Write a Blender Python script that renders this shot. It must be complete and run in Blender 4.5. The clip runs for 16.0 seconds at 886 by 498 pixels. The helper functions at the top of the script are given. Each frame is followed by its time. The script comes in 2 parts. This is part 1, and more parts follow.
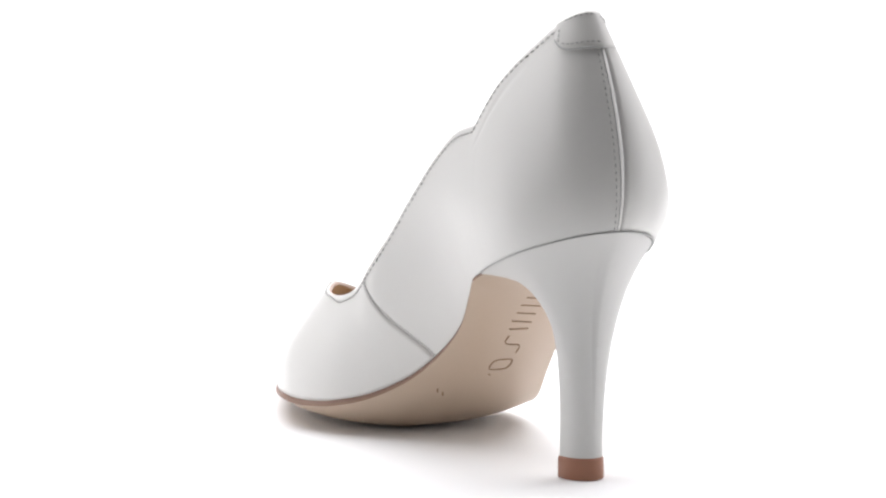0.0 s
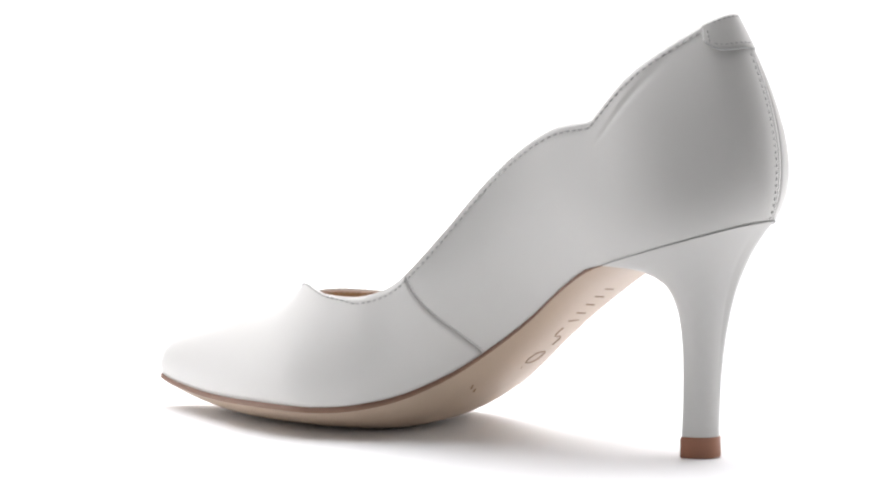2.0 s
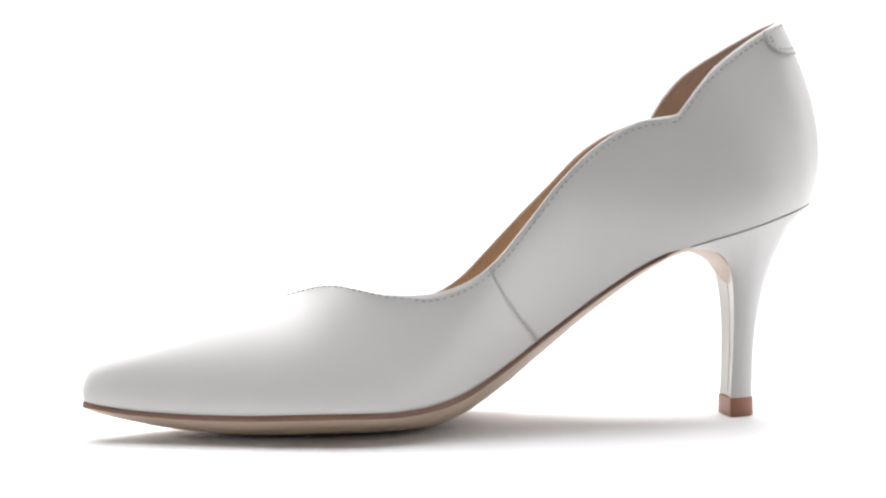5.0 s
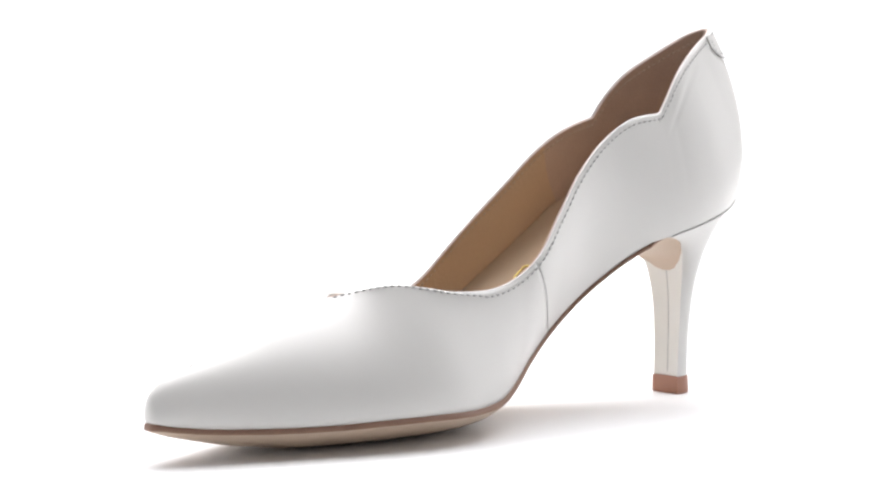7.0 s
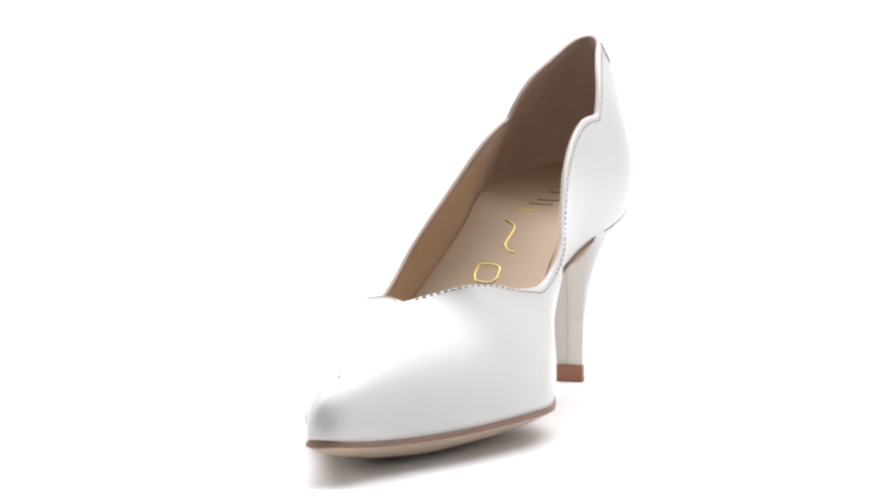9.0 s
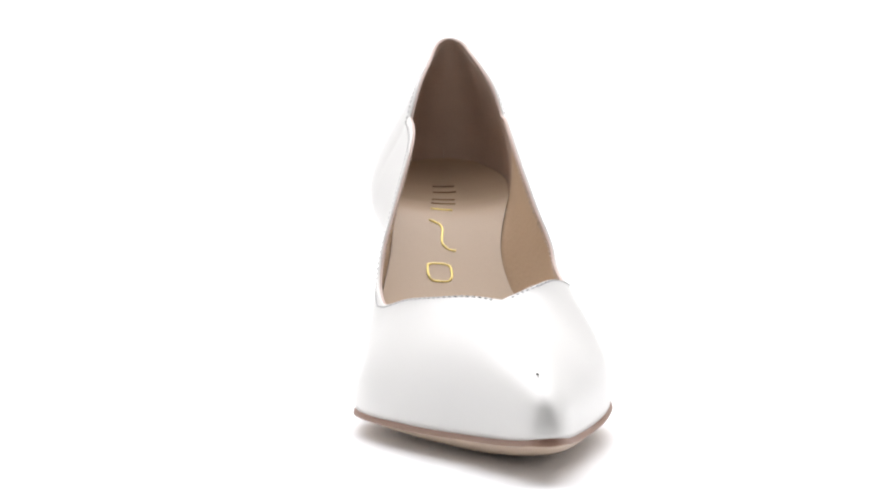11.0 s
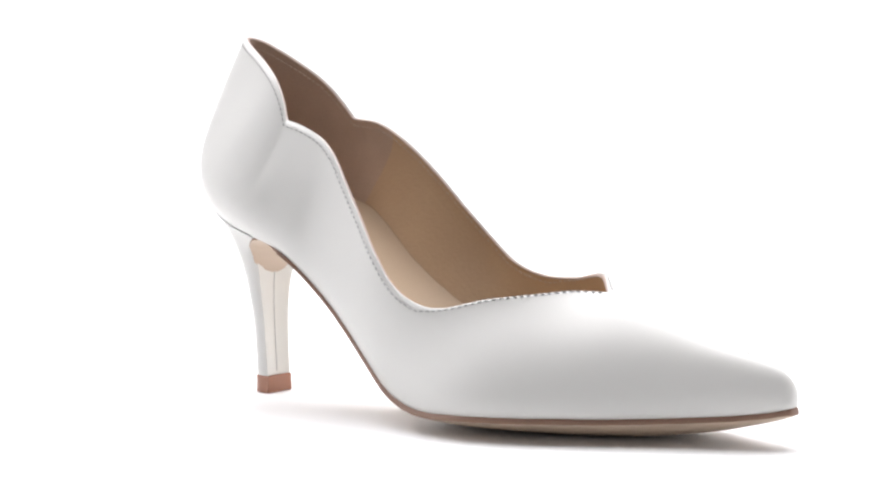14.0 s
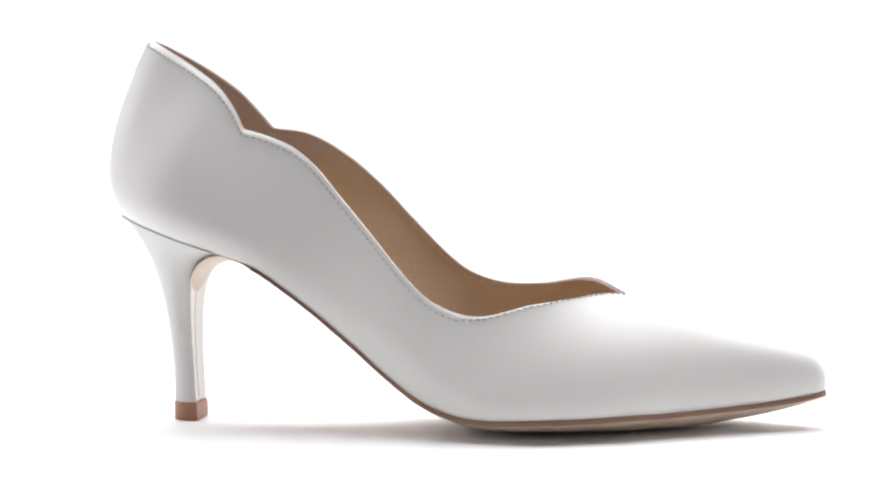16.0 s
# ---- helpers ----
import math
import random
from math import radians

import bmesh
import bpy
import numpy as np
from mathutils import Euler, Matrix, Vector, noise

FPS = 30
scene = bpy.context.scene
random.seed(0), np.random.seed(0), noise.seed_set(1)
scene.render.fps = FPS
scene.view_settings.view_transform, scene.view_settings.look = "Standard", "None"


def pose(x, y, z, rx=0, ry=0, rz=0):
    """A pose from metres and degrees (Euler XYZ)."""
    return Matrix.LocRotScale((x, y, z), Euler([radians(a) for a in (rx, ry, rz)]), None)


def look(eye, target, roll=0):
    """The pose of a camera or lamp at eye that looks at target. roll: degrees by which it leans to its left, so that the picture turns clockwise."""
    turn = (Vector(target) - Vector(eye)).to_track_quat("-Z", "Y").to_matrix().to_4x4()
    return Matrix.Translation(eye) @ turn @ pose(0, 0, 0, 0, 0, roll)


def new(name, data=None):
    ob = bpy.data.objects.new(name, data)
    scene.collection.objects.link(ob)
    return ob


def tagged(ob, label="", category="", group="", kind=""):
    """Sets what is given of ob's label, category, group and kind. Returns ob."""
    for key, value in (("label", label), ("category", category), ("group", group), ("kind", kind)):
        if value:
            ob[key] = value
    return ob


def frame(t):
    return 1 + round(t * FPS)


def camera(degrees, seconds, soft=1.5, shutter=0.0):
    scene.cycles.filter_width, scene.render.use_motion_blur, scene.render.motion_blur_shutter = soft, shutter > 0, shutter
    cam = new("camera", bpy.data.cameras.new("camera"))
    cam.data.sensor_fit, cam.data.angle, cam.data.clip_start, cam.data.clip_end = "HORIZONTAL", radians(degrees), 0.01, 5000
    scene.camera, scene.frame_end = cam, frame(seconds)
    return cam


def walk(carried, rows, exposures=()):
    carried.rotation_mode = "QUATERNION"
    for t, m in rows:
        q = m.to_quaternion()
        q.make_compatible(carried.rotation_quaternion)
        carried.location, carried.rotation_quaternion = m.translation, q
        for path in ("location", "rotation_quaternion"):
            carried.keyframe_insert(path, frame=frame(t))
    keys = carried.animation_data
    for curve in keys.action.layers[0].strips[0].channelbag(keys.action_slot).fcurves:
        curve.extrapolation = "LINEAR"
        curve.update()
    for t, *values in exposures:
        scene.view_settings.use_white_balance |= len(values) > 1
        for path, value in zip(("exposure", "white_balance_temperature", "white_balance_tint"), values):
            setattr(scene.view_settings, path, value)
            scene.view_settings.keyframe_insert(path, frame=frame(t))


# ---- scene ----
import functools

cam = camera(27.919, 16.0, soft=2.3)

# The camera stands before the turntable; it nods by a fraction of a degree as the table turns.
EYE = (0.0, -0.6001, 0.0967)
NOD = [15.6, 14.6, 13.2, 11.9, 10.4, 8.9, 7.0, 5.5, 3.5, 1.3, -0.7, -2.6, -4.2, -5.6, -6.7, -7.4, -7.6, -7.5, -7.5,
       -7.7, -8.1, -8.7, -9.2, -9.8, -10.3, -10.9, -11.1, -9.7, -7.0, -3.7, 0.3, 4.7, 9.2]


def aim(nod):
    pan, pitch = radians(-0.332), radians(3.634) - nod / 3154.0
    way = Vector((math.sin(pan) * math.cos(pitch), math.cos(pan) * math.cos(pitch), -math.sin(pitch)))
    return look(EYE, Vector(EYE) + way, -0.71)


walk(cam, [(0.5 * i, aim(n)) for i, n in enumerate(NOD)])

# ---- light: a white product table, lit from behind, above and both sides, plus an added front fill ----
world = bpy.data.worlds.new("studio")
scene.world = world
world.use_nodes = True
world.node_tree.nodes["Background"].inputs["Color"].default_value = (1.0, 0.99, 0.98, 1)
world.node_tree.nodes["Background"].inputs["Strength"].default_value = 0.02
scene.view_settings.exposure = 0.0


def softbox(name, eye, target, w, h, power, color=(1, 1, 1)):
    data = bpy.data.lights.new(name, "AREA")
    data.shape, data.size, data.size_y, data.energy, data.color = "RECTANGLE", w, h, power, color
    ob = new(name, data)
    ob.matrix_world = look(eye, target)
    return ob


COOL = (0.985, 0.975, 1.0)
softbox("softbox_top", (0.0, 0.34, 0.98), (0, 0.2, 0), 2.0, 0.96, 28.5, COOL)
softbox("softbox_left", (-0.95, 0.12, 0.34), (0, 0, 0.05), 0.9, 0.66, 3.5, COOL)
softbox("softbox_right", (0.95, 0.12, 0.34), (0, 0, 0.05), 0.9, 0.66, 3.5, COOL)
# Added fill with no known source in front; lifts the leather facing the camera.
softbox("fill_front", (0.0, -2.0, 0.8), (0, 0, 0.05), 1.4, 0.8, 4.0, COOL)
softbox("softbox_backdrop", (0.0, 0.9, 1.5), (0, 1.9, 0.35), 1.6, 0.5, 35.0, COOL)


# ---- materials ----
def material(name, color, rough=0.5, metal=0.0, vary=0.06, scale=60.0, bump=0.05, grain=900.0, coat=0.0, spec=0.5):
    m = bpy.data.materials.new(name)
    m.use_nodes = True
    nt = m.node_tree
    b = nt.nodes["Principled BSDF"]
    co = nt.nodes.new("ShaderNodeTexCoord")
    big = nt.nodes.new("ShaderNodeTexNoise")
    big.inputs["Scale"].default_value, big.inputs["Detail"].default_value = scale, 4
    fine = nt.nodes.new("ShaderNodeTexNoise")
    fine.inputs["Scale"].default_value, fine.inputs["Detail"].default_value = grain, 3
    ramp = nt.nodes.new("ShaderNodeMix")
    ramp.data_type = "RGBA"
    ramp.inputs[6].default_value = (*[c * (1 - vary) for c in color], 1)
    ramp.inputs[7].default_value = (*[min(1, c * (1 + vary)) for c in color], 1)
    both = nt.nodes.new("ShaderNodeMath")
    both.operation = "ADD"
    half = nt.nodes.new("ShaderNodeMath")
    half.operation, half.inputs[1].default_value = "MULTIPLY", 0.5
    for n in (big, fine):
        nt.links.new(co.outputs["Object"], n.inputs["Vector"])
    nt.links.new(big.outputs["Fac"], both.inputs[0])
    nt.links.new(fine.outputs["Fac"], both.inputs[1])
    nt.links.new(both.outputs[0], half.inputs[0])
    nt.links.new(half.outputs[0], ramp.inputs[0])
    nt.links.new(ramp.outputs[2], b.inputs["Base Color"])
    bn = nt.nodes.new("ShaderNodeBump")
    bn.inputs["Strength"].default_value, bn.inputs["Distance"].default_value = bump, 0.0006
    nt.links.new(half.outputs[0], bn.inputs["Height"])
    nt.links.new(bn.outputs["Normal"], b.inputs["Normal"])
    b.inputs["Roughness"].default_value, b.inputs["Metallic"].default_value = rough, metal
    b.inputs["Coat Weight"].default_value = coat
    b.inputs["Coat Roughness"].default_value = 0.12
    b.inputs["Specular IOR Level"].default_value = spec
    return m


WHITE = material("white_leather", (0.63, 0.622, 0.597), 0.37, vary=0.014, scale=65, bump=0.07, grain=1500)
HEELWHITE = material("white_heel_leather", (0.59, 0.585, 0.565), 0.5, vary=0.01, scale=30, bump=0.06, grain=1500, spec=0.28)
IVORY = material("ivory_gloss", (0.66, 0.645, 0.60), 0.33, vary=0.03, scale=50, bump=0.03, coat=0.15)
THREAD = material("grey_thread", (0.42, 0.415, 0.41), 0.8, vary=0.1, scale=300)
# grey painted in for the shade in seams, along the tab edge and the crease
SEAM_SHADE = material("seam_shadow", (0.46, 0.46, 0.45), 0.8, vary=0.1, scale=300)
LINING = material("tan_lining", (0.52, 0.375, 0.25), 0.42, vary=0.08, scale=50, bump=0.5, grain=700)
COUNTER = material("brown_suede_lining", (0.50, 0.385, 0.315), 0.9, vary=0.2, scale=90, bump=0.4, grain=1600, spec=0.2)
INSOLE = material("beige_insole", (0.475, 0.352, 0.238), 0.5, vary=0.05, scale=60, bump=0.12, grain=900)
SOLE = material("beige_outsole", (0.47, 0.365, 0.275), 0.45, vary=0.05, scale=40, bump=0.10, grain=900)
EDGE = material("brown_sole_edge", (0.22, 0.125, 0.085), 0.5, vary=0.12, scale=120, bump=0.2)
TIP = material("brown_heel_tip", (0.30, 0.13, 0.075), 0.45, vary=0.10, scale=150, bump=0.15)
SUEDE_EDGE = material("taupe_cut_edge", (0.56, 0.45, 0.40), 0.9, vary=0.12, scale=250, bump=0.2, spec=0.2)
STITCH_IN = material("taupe_thread", (0.50, 0.42, 0.36), 0.8, vary=0.1, scale=300)
GOLD = material("gold_foil", (0.92, 0.76, 0.27), 0.4, metal=0.7, vary=0.05, scale=200)
ENGRAVED = material("engraved_brown", (0.22, 0.13, 0.07), 0.6, vary=0.15, scale=300)
TABLE = material("white_table", (0.86, 0.86, 0.86), 0.6, vary=0.006, scale=6, bump=0.02, grain=300, spec=0.2)


# ---- the setting: one white sheet that sweeps from the table up into the backdrop ----
def sheet():
    bm = bmesh.new()
    prof = [(-0.21, 0.0), (-0.12, 0.0), (0.0, 0.0), (0.8, 0.0), (1.5, 0.0)]
    prof += [(1.5 + 0.6 * math.sin(radians(a)), 0.6 - 0.6 * math.cos(radians(a))) for a in range(8, 91, 8)]
    prof += [(2.1, 1.2), (2.1, 2.2)]
    rows = []
    for y, z in prof:
        rows.append([bm.verts.new((x, y, z)) for x in (-2.4, -1.2, 0.0, 1.2, 2.4)])
    for a, b in zip(rows, rows[1:]):
        for i in range(4):
            bm.faces.new((a[i], a[i + 1], b[i + 1], b[i]))
    return bm


def finish(name, bm, mat, smooth=True):
    me = bpy.data.meshes.new(name)
    bm.to_mesh(me)
    bm.free()
    me.materials.append(mat)
    if smooth:
        me.polygons.foreach_set("use_smooth", [True] * len(me.polygons))
    return new(name, me)


floor = tagged(finish("floor", sheet(), TABLE), "seamless white paper sheet under and behind the shoe", "studio backdrop", kind="structure")

ROOM = material("grey_studio_paint", (0.19, 0.188, 0.188), 0.85, vary=0.06, scale=2, bump=0.05, grain=90, spec=0.2)


def slab(name, x0, x1, y0, y1, z0, z1, label):
    bm = bmesh.new()
    bmesh.ops.create_cube(bm, size=1.0)
    for v in bm.verts:
        v.co = ((x0 + x1) / 2 + v.co.x * (x1 - x0), (y0 + y1) / 2 + v.co.y * (y1 - y0), (z0 + z1) / 2 + v.co.z * (z1 - z0))
    return tagged(finish(name, bm, ROOM, False), label, "studio", kind="structure")


slab("ground", -3.2, 3.2, -3.2, 3.2, -0.12, -0.004, "dark grey studio floor around the white sheet")
slab("wall_north", -3.2, 3.2, 3.2, 3.32, -0.12, 3.0, "plain dark grey studio wall")
slab("wall_south", -3.2, 3.2, -3.32, -3.2, -0.12, 3.0, "plain dark grey studio wall")
slab("wall_east", 3.2, 3.32, -3.2, 3.2, -0.12, 3.0, "plain dark grey studio wall")
slab("wall_west", -3.32, -3.2, -3.2, 3.2, -0.12, 3.0, "plain dark grey studio wall")
slab("ceiling", -3.32, 3.32, -3.32, 3.32, 3.0, 3.12, "plain dark grey studio ceiling")

# ---- the shoe: a pump, toe along +x, its left side along +y, millimetres ----
MM = 0.001


def spline(rows, corners=(), first=None, last=None):
    """A smooth curve through rows of numbers by their index, with sharp corners at some of them."""
    p = np.array(rows, float)
    n = len(p)
    m_in, m_out = np.zeros_like(p), np.zeros_like(p)
    for i in range(n):
        a, b = p[max(i - 1, 0)], p[min(i + 1, n - 1)]
        m = (b - a) / 2 if 0 < i < n - 1 else (b - a)
        m_in[i] = m_out[i] = m
        if i in corners:
            m_in[i], m_out[i] = p[i] - a, b - p[i]
    if first is not None:
        m_out[0] = first
    if last is not None:
        m_in[-1] = last

    def at(u):
        i = int(min(max(math.floor(u), 0), n - 2))
        t = u - i
        h = (2 * t ** 3 - 3 * t ** 2 + 1, t ** 3 - 2 * t ** 2 + t, -2 * t ** 3 + 3 * t ** 2, t ** 3 - t ** 2)
        return h[0] * p[i] + h[1] * m_out[i] + h[2] * p[i + 1] + h[3] * m_in[i + 1]
    return at


# feather edge, where the upper meets the sole and the heel seat
FEATHER_L = [(123.2, 0.5, 13), (121.8, 4.0, 12.7), (116.5, 7.0, 11.7), (105, 11.6, 10.4), (88.5, 19, 9.7), (72, 26.2, 9.8),
             (60, 30.6, 10.2), (50, 33.6, 10.5), (42, 35.2, 10.6), (34, 36, 10.6), (25, 34.6, 10.6), (13, 30.5, 11.7),
             (0, 22.5, 15), (-14, 14.5, 22), (-28, 10.5, 31.2), (-42, 10.5, 41.2), (-56, 15, 51.3), (-66, 19, 57),
             (-73, 21, 59), (-80, 22.5, 61), (-89, 23.3, 63.5), (-99, 22.3, 66.4), (-109, 18, 69.3), (-116.5, 12, 71.4),
             (-120.5, 3.5, 72.3)]
FEATHER_R = [(123.2, 0.5, 13), (121.8, -3.0, 12.6), (116.5, -5.8, 11.5), (105, -10.6, 10.1), (88.5, -18.6, 9.0), (72, -28, 8.4),
             (60, -34.8, 8.4), (48, -40.3, 8.2), (38, -43.5, 8.1), (27, -44.8, 7.9), (15, -43.3, 7.6), (4, -40.3, 8.8),
             (-7, -37, 12.8), (-19, -32.5, 20.6), (-31, -29, 30.2), (-43, -26.5, 39.6), (-55, -25.5, 48.4),
             (-64, -26, 54.6), (-72, -26, 58), (-78, -26, 59.8), (-88, -25, 62.8), (-98, -22, 65.9), (-108, -16, 69),
             (-116.5, -7, 71.3), (-120.5, 3.5, 72.3)]
# crown of the toe, then the scalloped topline from the vamp's point to the back
TOPLINE_L = [(107, 0, 28.0), (104, 0, 29.0), (100, 0, 30.4), (93, -0.3, 33.2), (81, -0.8, 37.8), (69, -1.5, 42.0),
             (58.5, -2, 44.8), (48.5, 11.5, 48.5), (42, 17, 49.1), (35, 22, 47.9), (27, 25.3, 46.4), (13, 26.8, 46.4),
             (1, 26.8, 50), (-9, 26.8, 57.5), (-20, 23.8, 69.5), (-31, 21.2, 82), (-43, 19.8, 92.6), (-56, 19.7, 99.9),
             (-69.7, 20.4, 102.2), (-75, 19.4, 108.6), (-80.5, 17.8, 114.8), (-87, 15.6, 120.3), (-96, 12.8, 126.3),
             (-105.5, 10, 131.6), (-109.8, 4.5, 133.4)]
TOPLINE_R = [(107, 0, 28), (104, 0, 29), (100, 0, 30.4), (93, -0.3, 33.2), (81, -0.8, 37.8), (69, -1.5, 42),
             (58.5, -2, 44.8), (50, -11, 45.4), (40, -20.5, 44.3), (28, -28, 42.7), (14, -33.5, 39.6), (4, -34.7, 41),
             (-6, -34.4, 46.3), (-16, -32.1, 56.4), (-26.4, -27.7, 68.1), (-36.7, -23.2, 79.3), (-45, -19.6, 88.5), (-53, -17.3, 94.8),
             (-62, -16.4, 98.9), (-70.7, -16.2, 101.4), (-75.3, -13.5, 109.5), (-82, -10.4, 117), (-92, -6.3, 123.8), (-104.5, -1.6, 131),
             (-109.8, 4.5, 133.4)]
# how far the side swells: out and up from the feather, out and down from the topline
SWELL_AT = [0, 3, 5, 6, 7, 8, 10, 12, 15, 19, 21, 24]
SWELL = [(2, .6, 11, .12), (3, .55, 9, .06), (3.6, .52, 17, .07), (3.8, .5, 18, .12), (3.8, .47, 14, .16), (3.4, .44, 10, .22),
         (2.8, .38, 5, .35), (3, .3, 2, .35), (4, .3, 3, .35), (5, .3, 5.5, .35), (6, .28, 8.5, .33), (7.5, .28, 11, .33)]
LAST = 24
feather = {"l": spline(FEATHER_L, (), (0, 5.0, -0.2), (0, -10, 0.4)), "r": spline(FEATHER_R, (), (0, -5.0, -0.2), (0, 12, 0.4))}
topline = {"l": spline(TOPLINE_L, (6, 18), None, (0, -7, 0)), "r": spline(TOPLINE_R, (6, 19), None, (0, 7, 0))}


def outward(side, u):
    if u < 0.02:
        return np.array((1.0, 0, 0))
    if u > LAST - 0.02:
        return np.array((-1.0, 0, 0))
    d = feather[side](min(u + 0.05, LAST)) - feather[side](max(u - 0.05, 0))
    n = np.array((-d[1], d[0], 0.0)) * (-1 if side == "l" else 1)
    return n / np.linalg.norm(n)


@functools.lru_cache(None)
def side_curve(side, u):
    f, c, o = feather[side](u), topline[side](u), outward(side, u)
    w = [np.interp(u, SWELL_AT, [row[k] for row in SWELL]) for k in range(4)]
    if side == "r":
        more = np.interp(u, [16, 19, 21, 22.7, 24], [0, 5.5, 9.0, 7.5, 0])
        w[0], w[2] = w[0] + more, w[2]
    h = c[2] - f[2]
    return f, f + o * w[0] + np.array((0, 0, w[1] * h)), c + o * w[2] - np.array((0, 0, w[3] * h)), c


def raw_skin(side, u, v):
    f, a, b, c = side_curve(side, u)
    return (1 - v) ** 3 * f + 3 * (1 - v) ** 2 * v * a + 3 * (1 - v) * v * v * b + v ** 3 * c


def relax_vamp():
    """Draws the leather of the vamp taut like a thin plate between the feather, the crown of the toe and the topline."""
    nu, nv, end = 67, 22, 11.0
    us, vs = np.linspace(0, end, nu), np.linspace(0, 1, nv)
    index, base = {}, []
    for s in "lr":
        for a, u in enumerate(us):
            for b, v in enumerate(vs):
                if s == "r" and (a == 0 or (b == nv - 1 and u <= 6.0)):
                    index[s, a, b] = index["l", a, b]
                    continue
                index[s, a, b] = len(base)
                base.append(raw_skin(s, u, v))
    base = np.array(base)
    n = len(base)
    lap = np.zeros((n, n))
    links = set()
    for s in "lr":
        for a in range(nu):
            for b in range(nv):
                for c, d in ((a + 1, b), (a, b + 1)):
                    if c < nu and d < nv:
                        i, k = index[s, a, b], index[s, c, d]
                        if i != k:
                            links.add((min(i, k), max(i, k)))
    for i, k in links:
        lap[i, k] = lap[k, i] = 1
    lap = lap / lap.sum(1, keepdims=True) - np.eye(n)
    held = np.zeros(n, bool)
    for s in "lr":
        for a, u in enumerate(us):
            for b, v in enumerate(vs):
                if b < 2 or a > nu - 3 or a == 0 or (b == nv - 1 and (abs(u - 2.67) < 0.09 or abs(u - 4) < 0.09 or abs(u - 5) < 0.09 or u > 5.95)):
                    held[index[s, a, b]] = True
    free = ~held
    m = lap[free | True]
    rhs = -m[:, held] @ base[held]
    k = m[:, free]
    solved = base.copy()
    solved[free] = np.linalg.solve(k.T @ k, k.T @ rhs)
    shift = solved - base
    return {s: np.array([[shift[index[s, a, b]] for b in range(nv)] for a in range(nu)]) for s in "lr"}, nu, nv, end


relaxed, R_NU, R_NV, R_END = relax_vamp()


@functools.lru_cache(None)
def shape(side, u, v):
    p = raw_skin(side, u, v)
    if u < R_END:
        g = relaxed[side]
        a, b = u / R_END * (R_NU - 1), v * (R_NV - 1)
        i, k = min(int(a), R_NU - 2), min(int(b), R_NV - 2)
        a, b = a - i, b - k
        p = p + (1 - a) * (1 - b) * g[i, k] + a * (1 - b) * g[i + 1, k] + (1 - a) * b * g[i, k + 1] + a * b * g[i + 1, k + 1]
    return p


def skin(side, u, v, off=0.0):
    """The upper's outer face: u from toe to back, v from feather to topline, moved out by off."""
    p = shape(side, u, v)
    if side == "l" and 18.4 < u < 21.6 and v > 0.6:
        line = 0.80 + 0.13 * (u - 18.6) / 3.0
        off -= 0.24 * math.exp(-((v - line) / 0.022) ** 2) * math.sin(math.pi * (u - 18.4) / 3.2) ** 0.7
        off += 0.1 * math.exp(-((v - line - 0.05) / 0.03) ** 2) * math.sin(math.pi * (u - 18.4) / 3.2)
    if off:
        u0, u1, v0, v1 = max(u - 0.08, 0), min(u + 0.08, LAST), max(v - 0.02, 0), min(v + 0.02, 1)
        n = np.cross(shape(side, u1, v) - shape(side, u0, v), shape(side, u, v1) - shape(side, u, v0))
        n = n * (1 if side == "l" else -1)
        size = np.linalg.norm(n)
        n = n / size if size > 1e-9 else outward(side, u)
        p = p + n * off
    return p


def grid(bm, fn, us, vs, flip=False):
    g = [[bm.verts.new(Vector(fn(u, v)) * MM) for v in vs] for u in us]
    for a, b in zip(g, g[1:]):
        for i in range(len(vs) - 1):
            q = (a[i], b[i], b[i + 1], a[i + 1])
            bm.faces.new(q[::-1] if flip else q)
    return g


def tube(bm, pts, r, sides=6, closed=False):
    pts = [Vector(p) * MM for p in pts]
    rings = []
    n = len(pts)
    for i, p in enumerate(pts):
        d = (pts[min(i + 1, n - 1)] - pts[max(i - 1, 0)]).normalized()
        a = d.orthogonal().normalized() if abs(d.z) > 0.95 else d.cross(Vector((0, 0, 1))).normalized()
        b = d.cross(a)
        rings.append([bm.verts.new(p + (a * math.cos(k * math.tau / sides) + b * math.sin(k * math.tau / sides)) * r * MM) for k in range(sides)])
    for a, b in zip(rings, rings[1:]):
        for k in range(sides):
            bm.faces.new((a[k], a[(k + 1) % sides], b[(k + 1) % sides], b[k]))
    bm.faces.new(rings[0][::-1])
    bm.faces.new(rings[-1])


def part(name, bm, mat, parent, label="", smooth=True):
    bmesh.ops.remove_doubles(bm, verts=bm.verts, dist=0.00002)
    bmesh.ops.recalc_face_normals(bm, faces=bm.faces)
    ob = finish(name, bm, mat, smooth)
    ob.parent = parent
    return tagged(ob, label)


def thick(ob, mm):
    m = ob.modifiers.new("thickness", "SOLIDIFY")
    m.thickness, m.offset = mm * MM, -1
    return ob


shoe = tagged(new("pump_shoe"), "white leather high-heeled pump with scalloped topline and pointed toe", "shoe")
ROWS = [i / 26 for i in range(27)]


def seam_u(v):
    return 12.62 + (1 - v) * 1.1 - 0.04 * math.sin(v * math.pi)


# vamp with the lateral side, in one piece of leather
bm = bmesh.new()
grid(bm, lambda k, v: skin("l", k * seam_u(v), v), [i / 110 for i in range(111)], ROWS)
ahead = seam_u(1.0)
grid(bm, lambda u, v: skin("r", u, v), [i * ahead / 110 for i in range(110)] + [ahead + i * (LAST - ahead) / 90 for i in range(91)], ROWS)
upper = thick(part("vamp", bm, WHITE, shoe, "smooth white leather vamp and outer side"), 1.1)
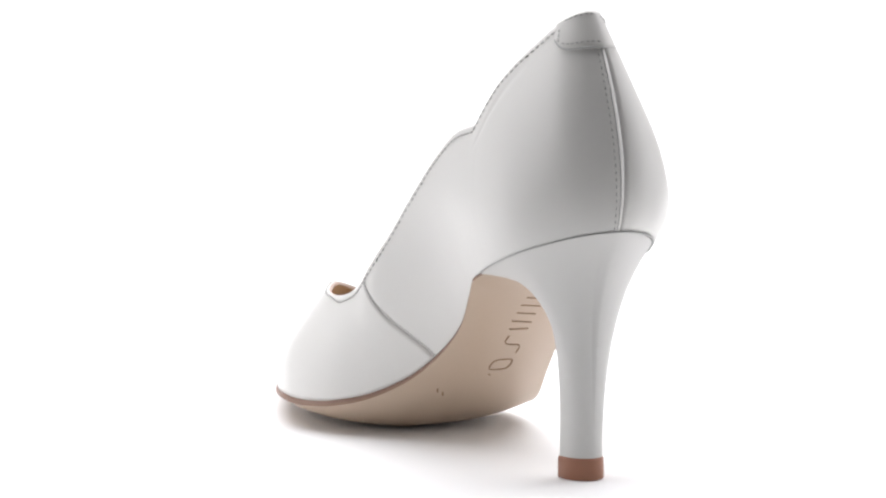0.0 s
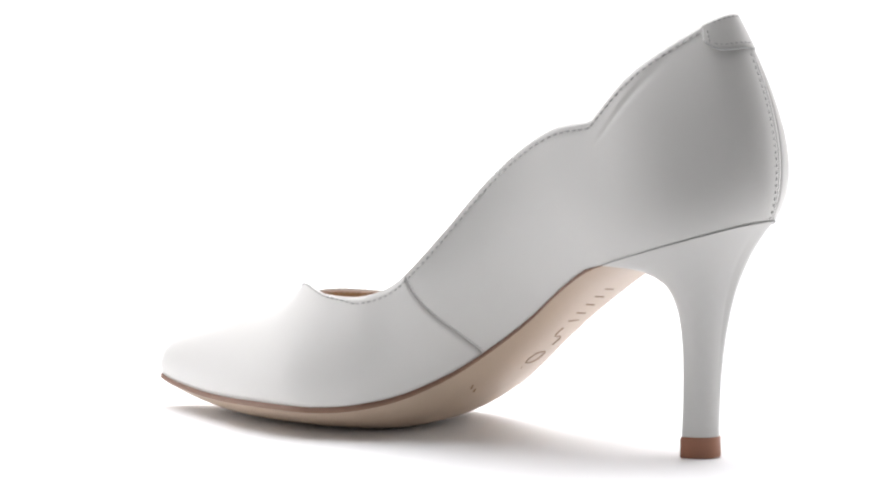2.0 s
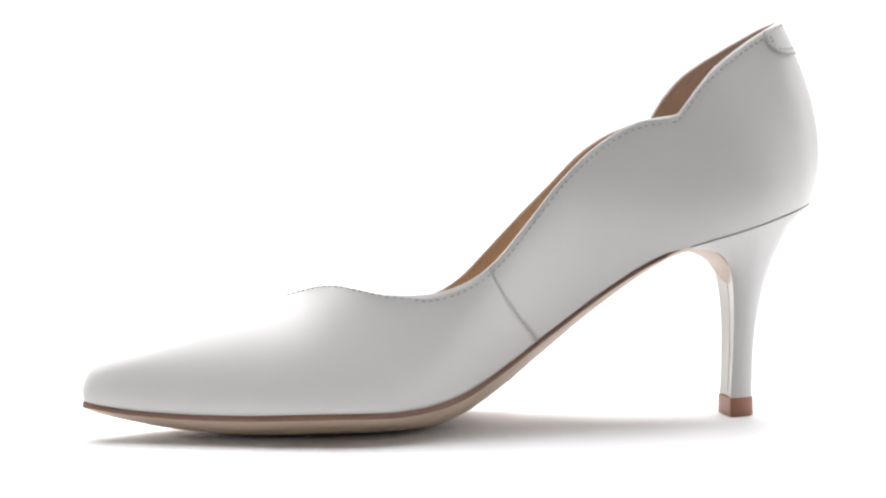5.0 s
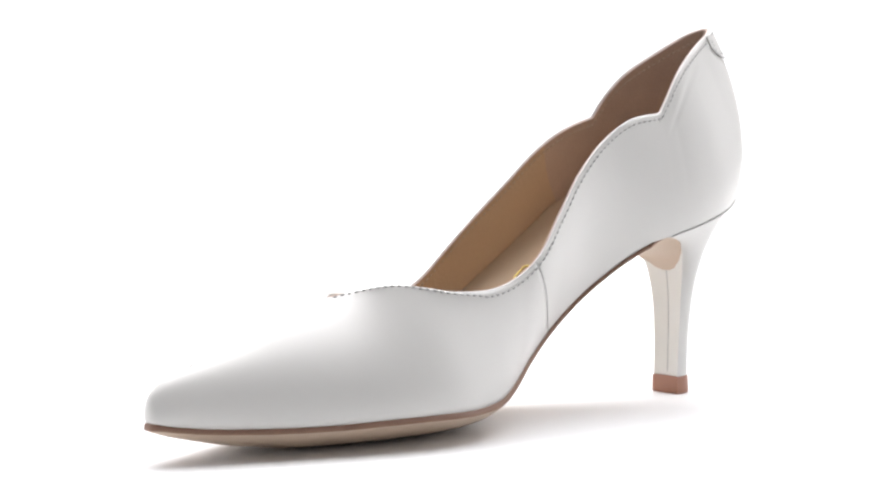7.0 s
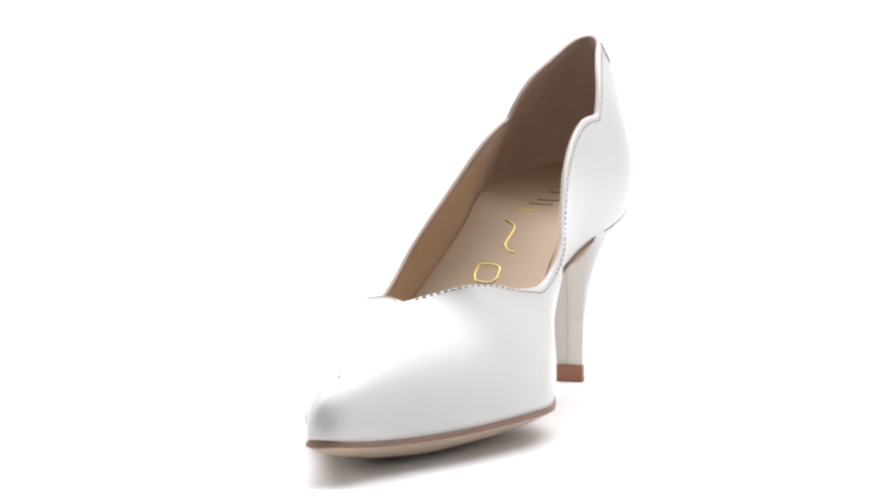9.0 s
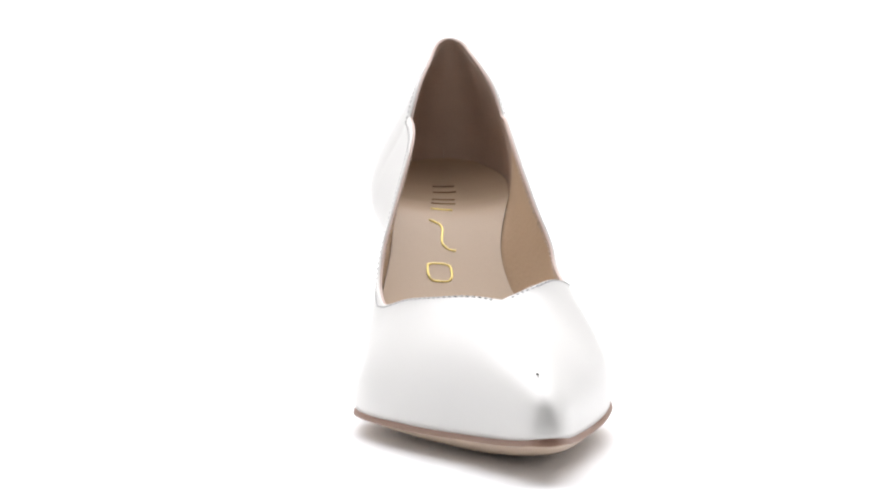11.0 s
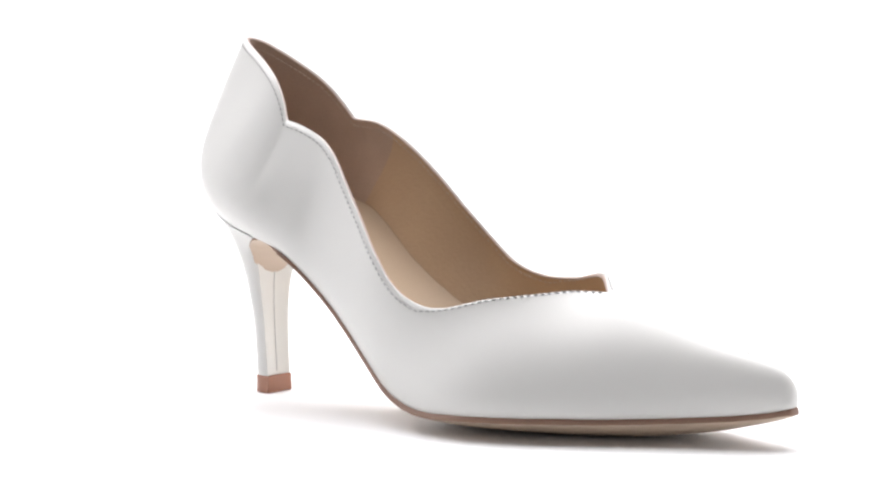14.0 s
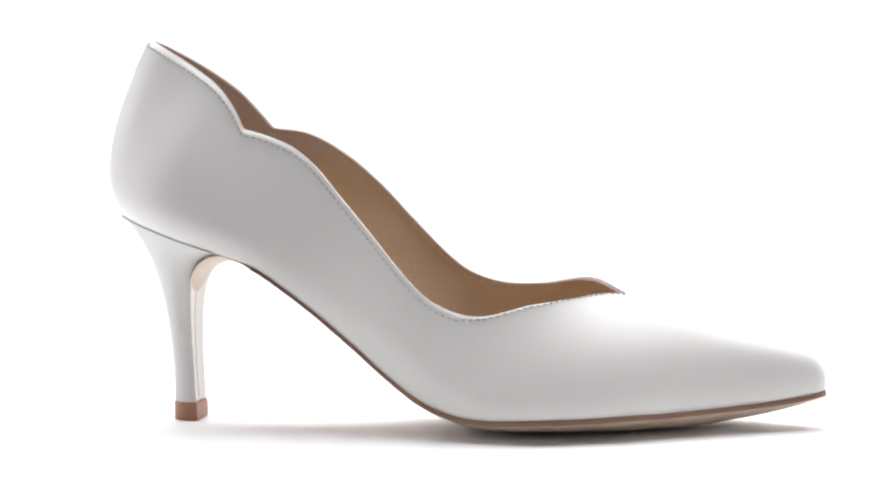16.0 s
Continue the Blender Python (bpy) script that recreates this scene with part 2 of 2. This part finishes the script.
# medial quarter, from the side seam to the back seam
bm = bmesh.new()
grid(bm, lambda k, v: skin("l", seam_u(v) + 0.012 + k * (LAST - seam_u(v) - 0.012), v, -0.12 * (1 - k) ** 8), [i / 130 for i in range(131)], [i / 70 for i in range(71)])
quarter = thick(part("quarter", bm, WHITE, shoe, "smooth white leather inner side panel"), 1.1)

# linings
SPLIT = 16.6


def counter_u(v):
    return SPLIT - 0.1 + 1.3 * (1 - v) ** 1.2


VL = [0.12 + 0.88 * i / 20 for i in range(21)]
bm = bmesh.new()
for s in "lr":
    grid(bm, lambda u, v: skin(s, u, v, -1.5 - 0.9 * max(0.0, min(1.0, 6.2 - u))), [5.3 + i * (SPLIT - 3.7) / 120 for i in range(121)], VL)
part("vamp_lining", bm, LINING, shoe, "tan leather lining")
bm = bmesh.new()
for s in "lr":
    grid(bm, lambda k, v: skin(s, counter_u(v) + k * (LAST - counter_u(v)), v, -1.55 - 0.2 * min(1, 12 * k)), [i / 70 for i in range(71)], VL)
part("counter_lining", bm, COUNTER, shoe, "brown suede heel lining")

# folded edge along the topline, and the cut edge of the lining behind it
def along_top(off):
    return [skin("l", 6 + 18 * i / 160, 1.0, off) for i in range(161)] + [skin("r", 24 - 18 * i / 160, 1.0, off) for i in range(1, 161)]


bm = bmesh.new()
tube(bm, along_top(-0.44), 0.46, 8)
part("topline_binding", bm, WHITE, shoe, "folded white leather edge")
bm = bmesh.new()
tube(bm, along_top(-1.3), 0.46, 8)
part("lining_edge", bm, SUEDE_EDGE, shoe, "taupe cut edge of the lining")


def stitches(bm, pts, pitch, fill, r):
    """A row of short threads along a dense line of points."""
    run, start = 0.0, 0
    for i in range(1, len(pts)):
        run += np.linalg.norm(pts[i] - pts[i - 1])
        if run > pitch:
            mid = max(start + 1, int(start + (i - start) * fill))
            tube(bm, [pts[start], pts[(start + mid) // 2], pts[mid]], r, 5)
            start, run = i, 0.0


# stitches below the topline, outside and inside
def inset(s, u, mm):
    return 1 - mm / max(20.0, topline[s](u)[2] - feather[s](u)[2])


bm = bmesh.new()
for s in "lr":
    us = [6.15 + (16.6 if s == "l" else 17.8) * i / 900 for i in range(901)]
    stitches(bm, [skin(s, u, inset(s, u, 1.8), 0.16) for u in us], 2.2, 0.56, 0.25)
tagged(part("stitching", bm, THREAD, shoe, "fine grey topline stitches"), kind="stuff")

bm = bmesh.new()
for s in "lr":
    stitches(bm, [skin(s, 6.3 + 17.6 * i / 900, 0.95, -1.82) for i in range(901)], 2.1, 0.62, 0.2)
tagged(part("lining_stitching", bm, STITCH_IN, shoe, "pale stitches along the lining edge"), kind="stuff")

# side seam, a fine groove whose shade is a thin grey tube, with its row of stitches
bm = bmesh.new()
tube(bm, [skin("l", seam_u(v / 40) + 0.01, v / 40, -0.06) for v in range(41)], 0.12, 6)
part("side_seam", bm, SEAM_SHADE, shoe, "stitched side seam, its groove shade drawn in grey")
bm = bmesh.new()
stitches(bm, [skin("l", seam_u(v / 400) + 0.055, v / 400, 0.02) for v in range(2, 397)], 1.35, 0.55, 0.13)
tagged(part("side_stitching", bm, THREAD, shoe, "fine stitches beside the side seam"), kind="stuff")

# back seam and the small tab over it
BACK_U = 23.93
bm = bmesh.new()
tube(bm, [skin("l", BACK_U, 0.01 + 0.83 * i / 40, -0.06) for i in range(41)], 0.2, 6)
part("back_seam", bm, SEAM_SHADE, shoe, "stitched back seam, its groove shade drawn in grey")
bm = bmesh.new()
stitches(bm, [skin("l", BACK_U - 0.09, 0.01 + 0.82 * i / 400, 0.0) for i in range(401)], 1.9, 0.5, 0.2)
tagged(part("back_stitching", bm, THREAD, shoe, "ladder of fine stitches beside the back seam"), kind="stuff")


def tab(k, v):
    side, u = ("l" if k >= 0 else "r"), 24 - 1.4 * abs(k)
    w = 1 - (1 - v) * (0.172 - 0.012 * abs(k) - 0.085 * abs(k) ** 6)
    p, even = skin(side, u, w), min(1, abs(k) / 0.2)
    lift = even * (skin(side, u, w, 1.0) - p) + (1 - even) * np.array((-1.0, 0, 0))
    return p + lift * (0.5 if k >= 0 else 0.5 + 1.25 * k)


bm = bmesh.new()
grid(bm, tab, [i / 24 for i in range(-9, 25)], [i / 10 for i in range(11)])
heel_tab = thick(part("heel_tab", bm, WHITE, shoe, "small stitched white leather tab"), 0.6)
bm = bmesh.new()
tube(bm, [tab(1 - i / 24, 0.0) for i in range(25)], 0.27, 5)
part("tab_edge", bm, SEAM_SHADE, heel_tab, "tab edge line, its shade drawn in grey")
bm = bmesh.new()
for row in ([tab(0.05 + 0.85 * i / 200, 0.16) for i in range(201)], [tab(0.9, 0.16 + 0.74 * i / 200) for i in range(201)],
            [tab(0.05 + 0.85 * i / 200, 0.9) for i in range(201)]):
    stitches(bm, [p + 0.04 * outward("l", 23) for p in row], 1.5, 0.6, 0.2)
tagged(part("tab_stitching", bm, THREAD, heel_tab, "grey stitches round the tab"), kind="stuff")

# ---- soles ----
def welt(side, out):
    pts = []
    for i in range(601):
        u = i * LAST / 600
        pts.append(feather[side](u) + outward(side, u) * out * min(1, 0.4 + 0.3 * u))
    return np.array(pts)


dense = {s: welt(s, 0.7) for s in "lr"}


def edge_at(side, x):
    d = dense[side]
    return np.array([np.interp(-x, -d[:, 0], d[:, k]) for k in (1, 2)])


# bottom line along the middle, and the tongue that runs on under the heel
BOTTOM_X = [-93.0, -92.4, -90.4, -86, -80, -73, -66, -58, -43, -30, -20, -10, 0, 10, 20, 38, 58, 79, 99, 111, 119, 123.5]
BOTTOM_Z = [45.2, 47.4, 51.0, 54.3, 56.6, 55.7, 52.2, 46.9, 34.8, 24.1, 16.1, 8.9, 3.5, 0.8, 0.1, 0, 0, 0.9, 3.8, 6.6, 8.8, 10.6]
TONGUE_X = [-93.0, -92.6, -91.5, -86, -80, -73, -66]
TONGUE_L = [1.5, 6.2, 9.2, 13.8, 17.8, 19.2, 19.7]
TONGUE_R = [-2.0, -7.8, -12.6, -20.4, -25.0, -25.4, -26.4]


def bottom(x):
    reach = min(4.0, 0.5 * (x + 93), 0.5 * (123.5 - x))
    return float(np.mean(np.interp(x + reach * np.linspace(-1, 1, 9), BOTTOM_X, BOTTOM_Z)))


def sole_edges(x):
    l, r = edge_at("l", max(x, -66)), edge_at("r", max(x, -66))
    zb = bottom(x)
    if x < -66:
        l[0], r[0] = np.interp(x, TONGUE_X, TONGUE_L), np.interp(x, TONGUE_X, TONGUE_R)
        k, start = min(1, (-66 - x) / 12), bottom(-66)
        rim = np.interp(x, [-93, -91, -86, -78, -72], [0.3, 1.6, 2.5, 3.5, 3.7])
        l[1] = (1 - k) * (l[1] - start + zb) + k * (zb + rim)
        r[1] = (1 - k) * (r[1] - start + zb) + k * (zb + rim)
    return l, r, zb


def sole_under(x, t):
    l, r, zb = sole_edges(x)
    k = (t + 1) / 2
    top = r[1] + (l[1] - r[1]) * k
    low = max(0.3, min(np.interp(x, [-80, -60, -20, 10, 100], [0.6, 1.35, 1.35, 1.75, 1.5]), top - zb - 0.3))
    return np.array((x, r[0] + (l[0] - r[0]) * k, top - low - (top - low - zb) * (1 - abs(t) ** 2.7)))


xs = [-93 + 216.46 * (0.5 - 0.5 * math.cos(math.pi * i / 170)) for i in range(171)]
ts = [math.sin(math.pi / 2 * (i / 14 - 1)) for i in range(29)]
bm = bmesh.new()
grid(bm, sole_under, xs, ts)
outsole = part("outsole", bm, SOLE, shoe, "smooth beige leather outsole")


def edge_band(x, j, side):
    l, r, zb = sole_edges(x)
    s = 1 if side == "l" else -1
    p, e = sole_under(x, s), (l if side == "l" else r)
    return np.array((x, e[0] + s * (-min(0.9, 0.45 * (l[0] - r[0])) * (1 - j) ** 2 + 0.25 * math.sin(math.pi * j)), (e[1] + 0.25) * (1 - j) + p[2] * j))


EDGE_END = {side: float(np.interp(66, -dense[side][:, 0], np.arange(601) * LAST / 600)) for side in "lr"}


def welt_band(k, j):
    side = "l" if k < 0 else "r"
    u = abs(k) ** 1.5 * EDGE_END[side]
    f, o = feather[side](u), outward(side, u)
    x = f[0]
    zb = bottom(x)
    low = max(0.3, min(np.interp(x, [-80, -60, -20, 10, 100], [0.6, 1.35, 1.35, 1.75, 1.5]), f[2] - zb - 0.3))
    out = 0.7 * min(1, 0.4 + 0.3 * u)
    return f + o * (-0.3 * (1 - j) ** 2 + out * j + 0.25 * math.sin(math.pi * j)) + np.array((0, 0, 0.25 * (1 - j) - (low + 0.15 + 0.7 * max(0, 1 - u / 1.5)) * j))


bm = bmesh.new()
grid(bm, welt_band, [i / 150 for i in range(-150, 151)], [i / 5 for i in range(6)])
for s in "lr":
    grid(bm, lambda x, j: edge_band(x, j, s), [x for x in xs if x < -65.5], [i / 5 for i in range(6)])
part("sole_edge", bm, EDGE, shoe, "dark brown painted sole edge")

RISE_U = [0, 2, 6, 9, 11, 13, 15, 18, 20, 22, 24]
RISE = {"l": [3, 3.2, 5.5, 7.5, 9, 10.5, 11.5, 12.6, 12.8, 13, 13.2], "r": [3, 3.2, 7.8, 12.3, 15.3, 16.8, 17, 15.5, 14.2, 13.4, 13.2]}


def footbed_edge(side, u):
    want = feather[side](u)[2] + np.interp(u, RISE_U, RISE[side])
    vs = np.linspace(0.02, 0.75, 36)
    zs = [shape(side, u, v)[2] for v in vs]
    return skin(side, u, float(np.interp(want, zs, vs)), -1.9)


bed_u = [5 + 19 * i / 110 for i in range(111)]
bed = {s: [footbed_edge(s, u) for u in bed_u] for s in "lr"}


def footbed(i, t):
    k = (t + 1) / 2
    p = bed["r"][i] + (bed["l"][i] - bed["r"][i]) * k
    width = abs(bed["l"][i][1] - bed["r"][i][1])
    return p + np.array((0, 0, -0.085 * width * (1 - t * t)))


bm = bmesh.new()
grid(bm, footbed, range(111), [i / 12 - 1 for i in range(25)])
insole = part("insole", bm, INSOLE, shoe, "beige leather sock with gold marks")


# plain foil and stamped marks
def mark(path, r, mat, parent, label, lift=0.0):
    bm = bmesh.new()
    tube(bm, [np.array(p) + np.array((0, 0, lift)) for p in path], r, 6)
    return part("mark", bm, mat, parent, label)


bed_points = np.array([footbed(i, t) for i in range(111) for t in np.linspace(-1, 1, 81)])


def on_bed(x, y):
    d = np.hypot(bed_points[:, 0] - x, bed_points[:, 1] - y)
    near = np.argsort(d)[:10]
    w = 1 / (d[near] + 0.05) ** 2
    return (x, y, float((bed_points[near, 2] * w).sum() / w.sum()))


def under(x, y):
    l, r, _ = sole_edges(x)
    t = 2 * (y - r[0]) / (l[0] - r[0]) - 1
    return tuple(sole_under(x, t))


def bar(fn, a, b, n=9):
    return [fn(a[0] + (b[0] - a[0]) * i / n, a[1] + (b[1] - a[1]) * i / n) for i in range(n + 1)]


def wave(fn, a, b, swing, n=24):
    """A stroke that sways once to each side on its way from a to b."""
    dx, dy = b[0] - a[0], b[1] - a[1]
    size = math.hypot(dx, dy)
    out = []
    for i in range(n + 1):
        k = i / n
        w = swing * math.sin(math.tau * k) / size
        out.append(fn(a[0] + dx * k - dy * w, a[1] + dy * k + dx * w))
    return out


def ring(fn, cx, cy, rx, ry, n=28):
    """A rounded box outline."""
    out = []
    for i in range(n + 1):
        c, d = math.cos(math.tau * i / n), math.sin(math.tau * i / n)
        out.append(fn(cx + rx * math.copysign(abs(c) ** 0.6, c), cy + ry * math.copysign(abs(d) ** 0.6, d)))
    return out


for a, b in (((-96, -4.3), (-95.5, 4.2)), ((-89, -4.9), (-88.5, 4.0)), ((-79.5, -6.6), (-79, 2.4)), ((-73, -7.6), (-72.6, 1.6))):
    mark(bar(on_bed, a, b), 0.33, ENGRAVED, insole, "stamped brown mark", 0.1)
mark(bar(on_bed, (-64.6, -8.8), (-64, -0.8)), 0.4, GOLD, insole, "gold foil mark", 0.15)
mark(wave(on_bed, (-55.5, -10.6), (-41.8, -2.6), 2.4), 0.4, GOLD, insole, "gold foil mark", 0.15)
mark(ring(on_bed, -33.2, -9.6, 3.5, 4.3), 0.42, GOLD, insole, "gold foil mark", 0.15)
for a, b in (((-62.5, -1), (-61.5, -8)), ((-58.8, -1.2), (-57.8, -8.4)), ((-55.2, -1.6), (-54.2, -8.8)), ((-51.6, -2), (-50.6, -9.4)),
             ((-48, -3), (-47.8, -9.8)), ((-27.7, -6.8), (-27.2, -7.4)), ((-17.6, 6.8), (-16.4, 6.2)), ((-17.0, 4.6), (-15.8, 4.0))):
    mark(bar(under, a, b), 0.25, ENGRAVED, outsole, "stamped brown mark", -0.02)
mark(wave(under, (-45, -4.6), (-37, -11.5), 1.7), 0.25, ENGRAVED, outsole, "stamped brown mark", -0.02)
mark(ring(under, -32, -8.8, 2.3, 3.7), 0.25, ENGRAVED, outsole, "stamped brown mark", -0.02)


# ---- heel ----
def seat(s):
    if s <= 0.5:
        return feather["l"](18 + 12 * s)
    return feather["r"](24 - 10 * (s - 0.5))


def stem(s, z, grow=0.0):
    return np.array((-92.3 - (9.3 + grow) * math.sin(math.pi * s) ** 0.85 + grow * 0.8 * (1 - math.sin(math.pi * s)), (6.0 + grow) * math.cos(math.pi * s), z))


def heel_skin(s, v):
    w, c = math.sin(math.pi * s), math.cos(math.pi * s)
    a, d = stem(s, 6.4), seat(s)
    d = d + np.array((0.5 * w, -0.4 * c, -0.25))
    b = a + np.array((-2.5 * (1 - w) - 0.3 * w, 0, 47.6 - 9 * w))
    pull = (-20, 12, -9, 3.0) if s < 0.5 else (-14, 9.5, -12.5, 9.5)
    e = d + np.array((pull[0] * (1 - w) + pull[1] * w, pull[2] * c + pull[3] * c * w, -1.5 * (1 - w) - 11 * w))
    return (1 - v) ** 3 * a + 3 * (1 - v) ** 2 * v * b + 3 * (1 - v) * v * v * e + v ** 3 * d


bm = bmesh.new()
grid(bm, heel_skin, [i / 60 for i in range(61)], [i / 40 for i in range(41)])
heel = part("heel", bm, HEELWHITE, shoe, "slim white leather-covered heel")


bm = bmesh.new()
tube(bm, [seat(0.01 + 0.98 * i / 90) + np.array((0, 0, -0.1)) + 0.15 * outward("l" if i < 45 else "r", 18 + 12 * (0.01 + 0.98 * i / 90) if i < 45 else 24 - 10 * (0.01 + 0.98 * i / 90 - 0.5)) for i in range(91)], 0.27, 6)
part("heel_seam", bm, SEAM_SHADE, shoe, "seam between upper and heel, its shade drawn in grey")


def breast(k, v):
    l, r = heel_skin(0, v), heel_skin(1, v)
    p = l + (r - l) * k
    hollow = math.sin(math.pi * k)
    return p + np.array((-0.9 * hollow * (1 - v) - 1.5 * hollow * v * (1 - v), 0, 1.6 * hollow * v ** 2))


bm = bmesh.new()
grid(bm, breast, [i / 16 for i in range(17)], [i / 40 for i in range(41)])
part("breast_cover", bm, IVORY, heel, "glossy ivory heel breast with a centre crease")
bm = bmesh.new()
tube(bm, [breast(0.5, 0.01 + 0.55 * i / 30) + np.array((0.05, 0, 0)) for i in range(31)], 0.16, 5)
part("crease", bm, SEAM_SHADE, heel, "fine crease line, its shade drawn in grey")

bm = bmesh.new()
loop = [i / 40 for i in range(41)]
level = lambda z, g: [bm.verts.new(Vector(stem(s, z, g)) * MM) for s in loop]
levels = [level(0.0, 0.15), level(0.5, 0.45), level(6.0, 0.35), level(6.5, 0.1)]
for a, b in zip(levels, levels[1:]):
    for i in range(len(loop)):
        j = (i + 1) % len(loop)
        bm.faces.new((a[i], a[j], b[j], b[i]))
bm.faces.new(levels[0][::-1])
bm.faces.new(levels[-1])
part("top_piece", bm, TIP, heel, "brown rubber heel tip", smooth=False)


# ---- the turntable's motion ----
TURN = [117.96, 124.51, 131.79, 138.87, 146.38, 153.55, 160.82, 167.91, 175.22, 182.48, 189.66, 196.83, 204.07, 211.46,
        218.98, 226.42, 233.85, 240.81, 247.86, 255.16, 262.6, 270.09, 277.51, 284.76, 291.84, 299.13, 306.53, 313.73,
        321.04, 328.2, 335.56, 342.83, 350.43]


def motions():
    rows = []
    for i, a in enumerate(TURN):
        rows.append((0.5 * i, pose(-0.00899 * math.sin(radians(a)), 0.00899 * math.cos(radians(a)), 0, 0, 0, a)))
    walk(shoe, rows)


motions()
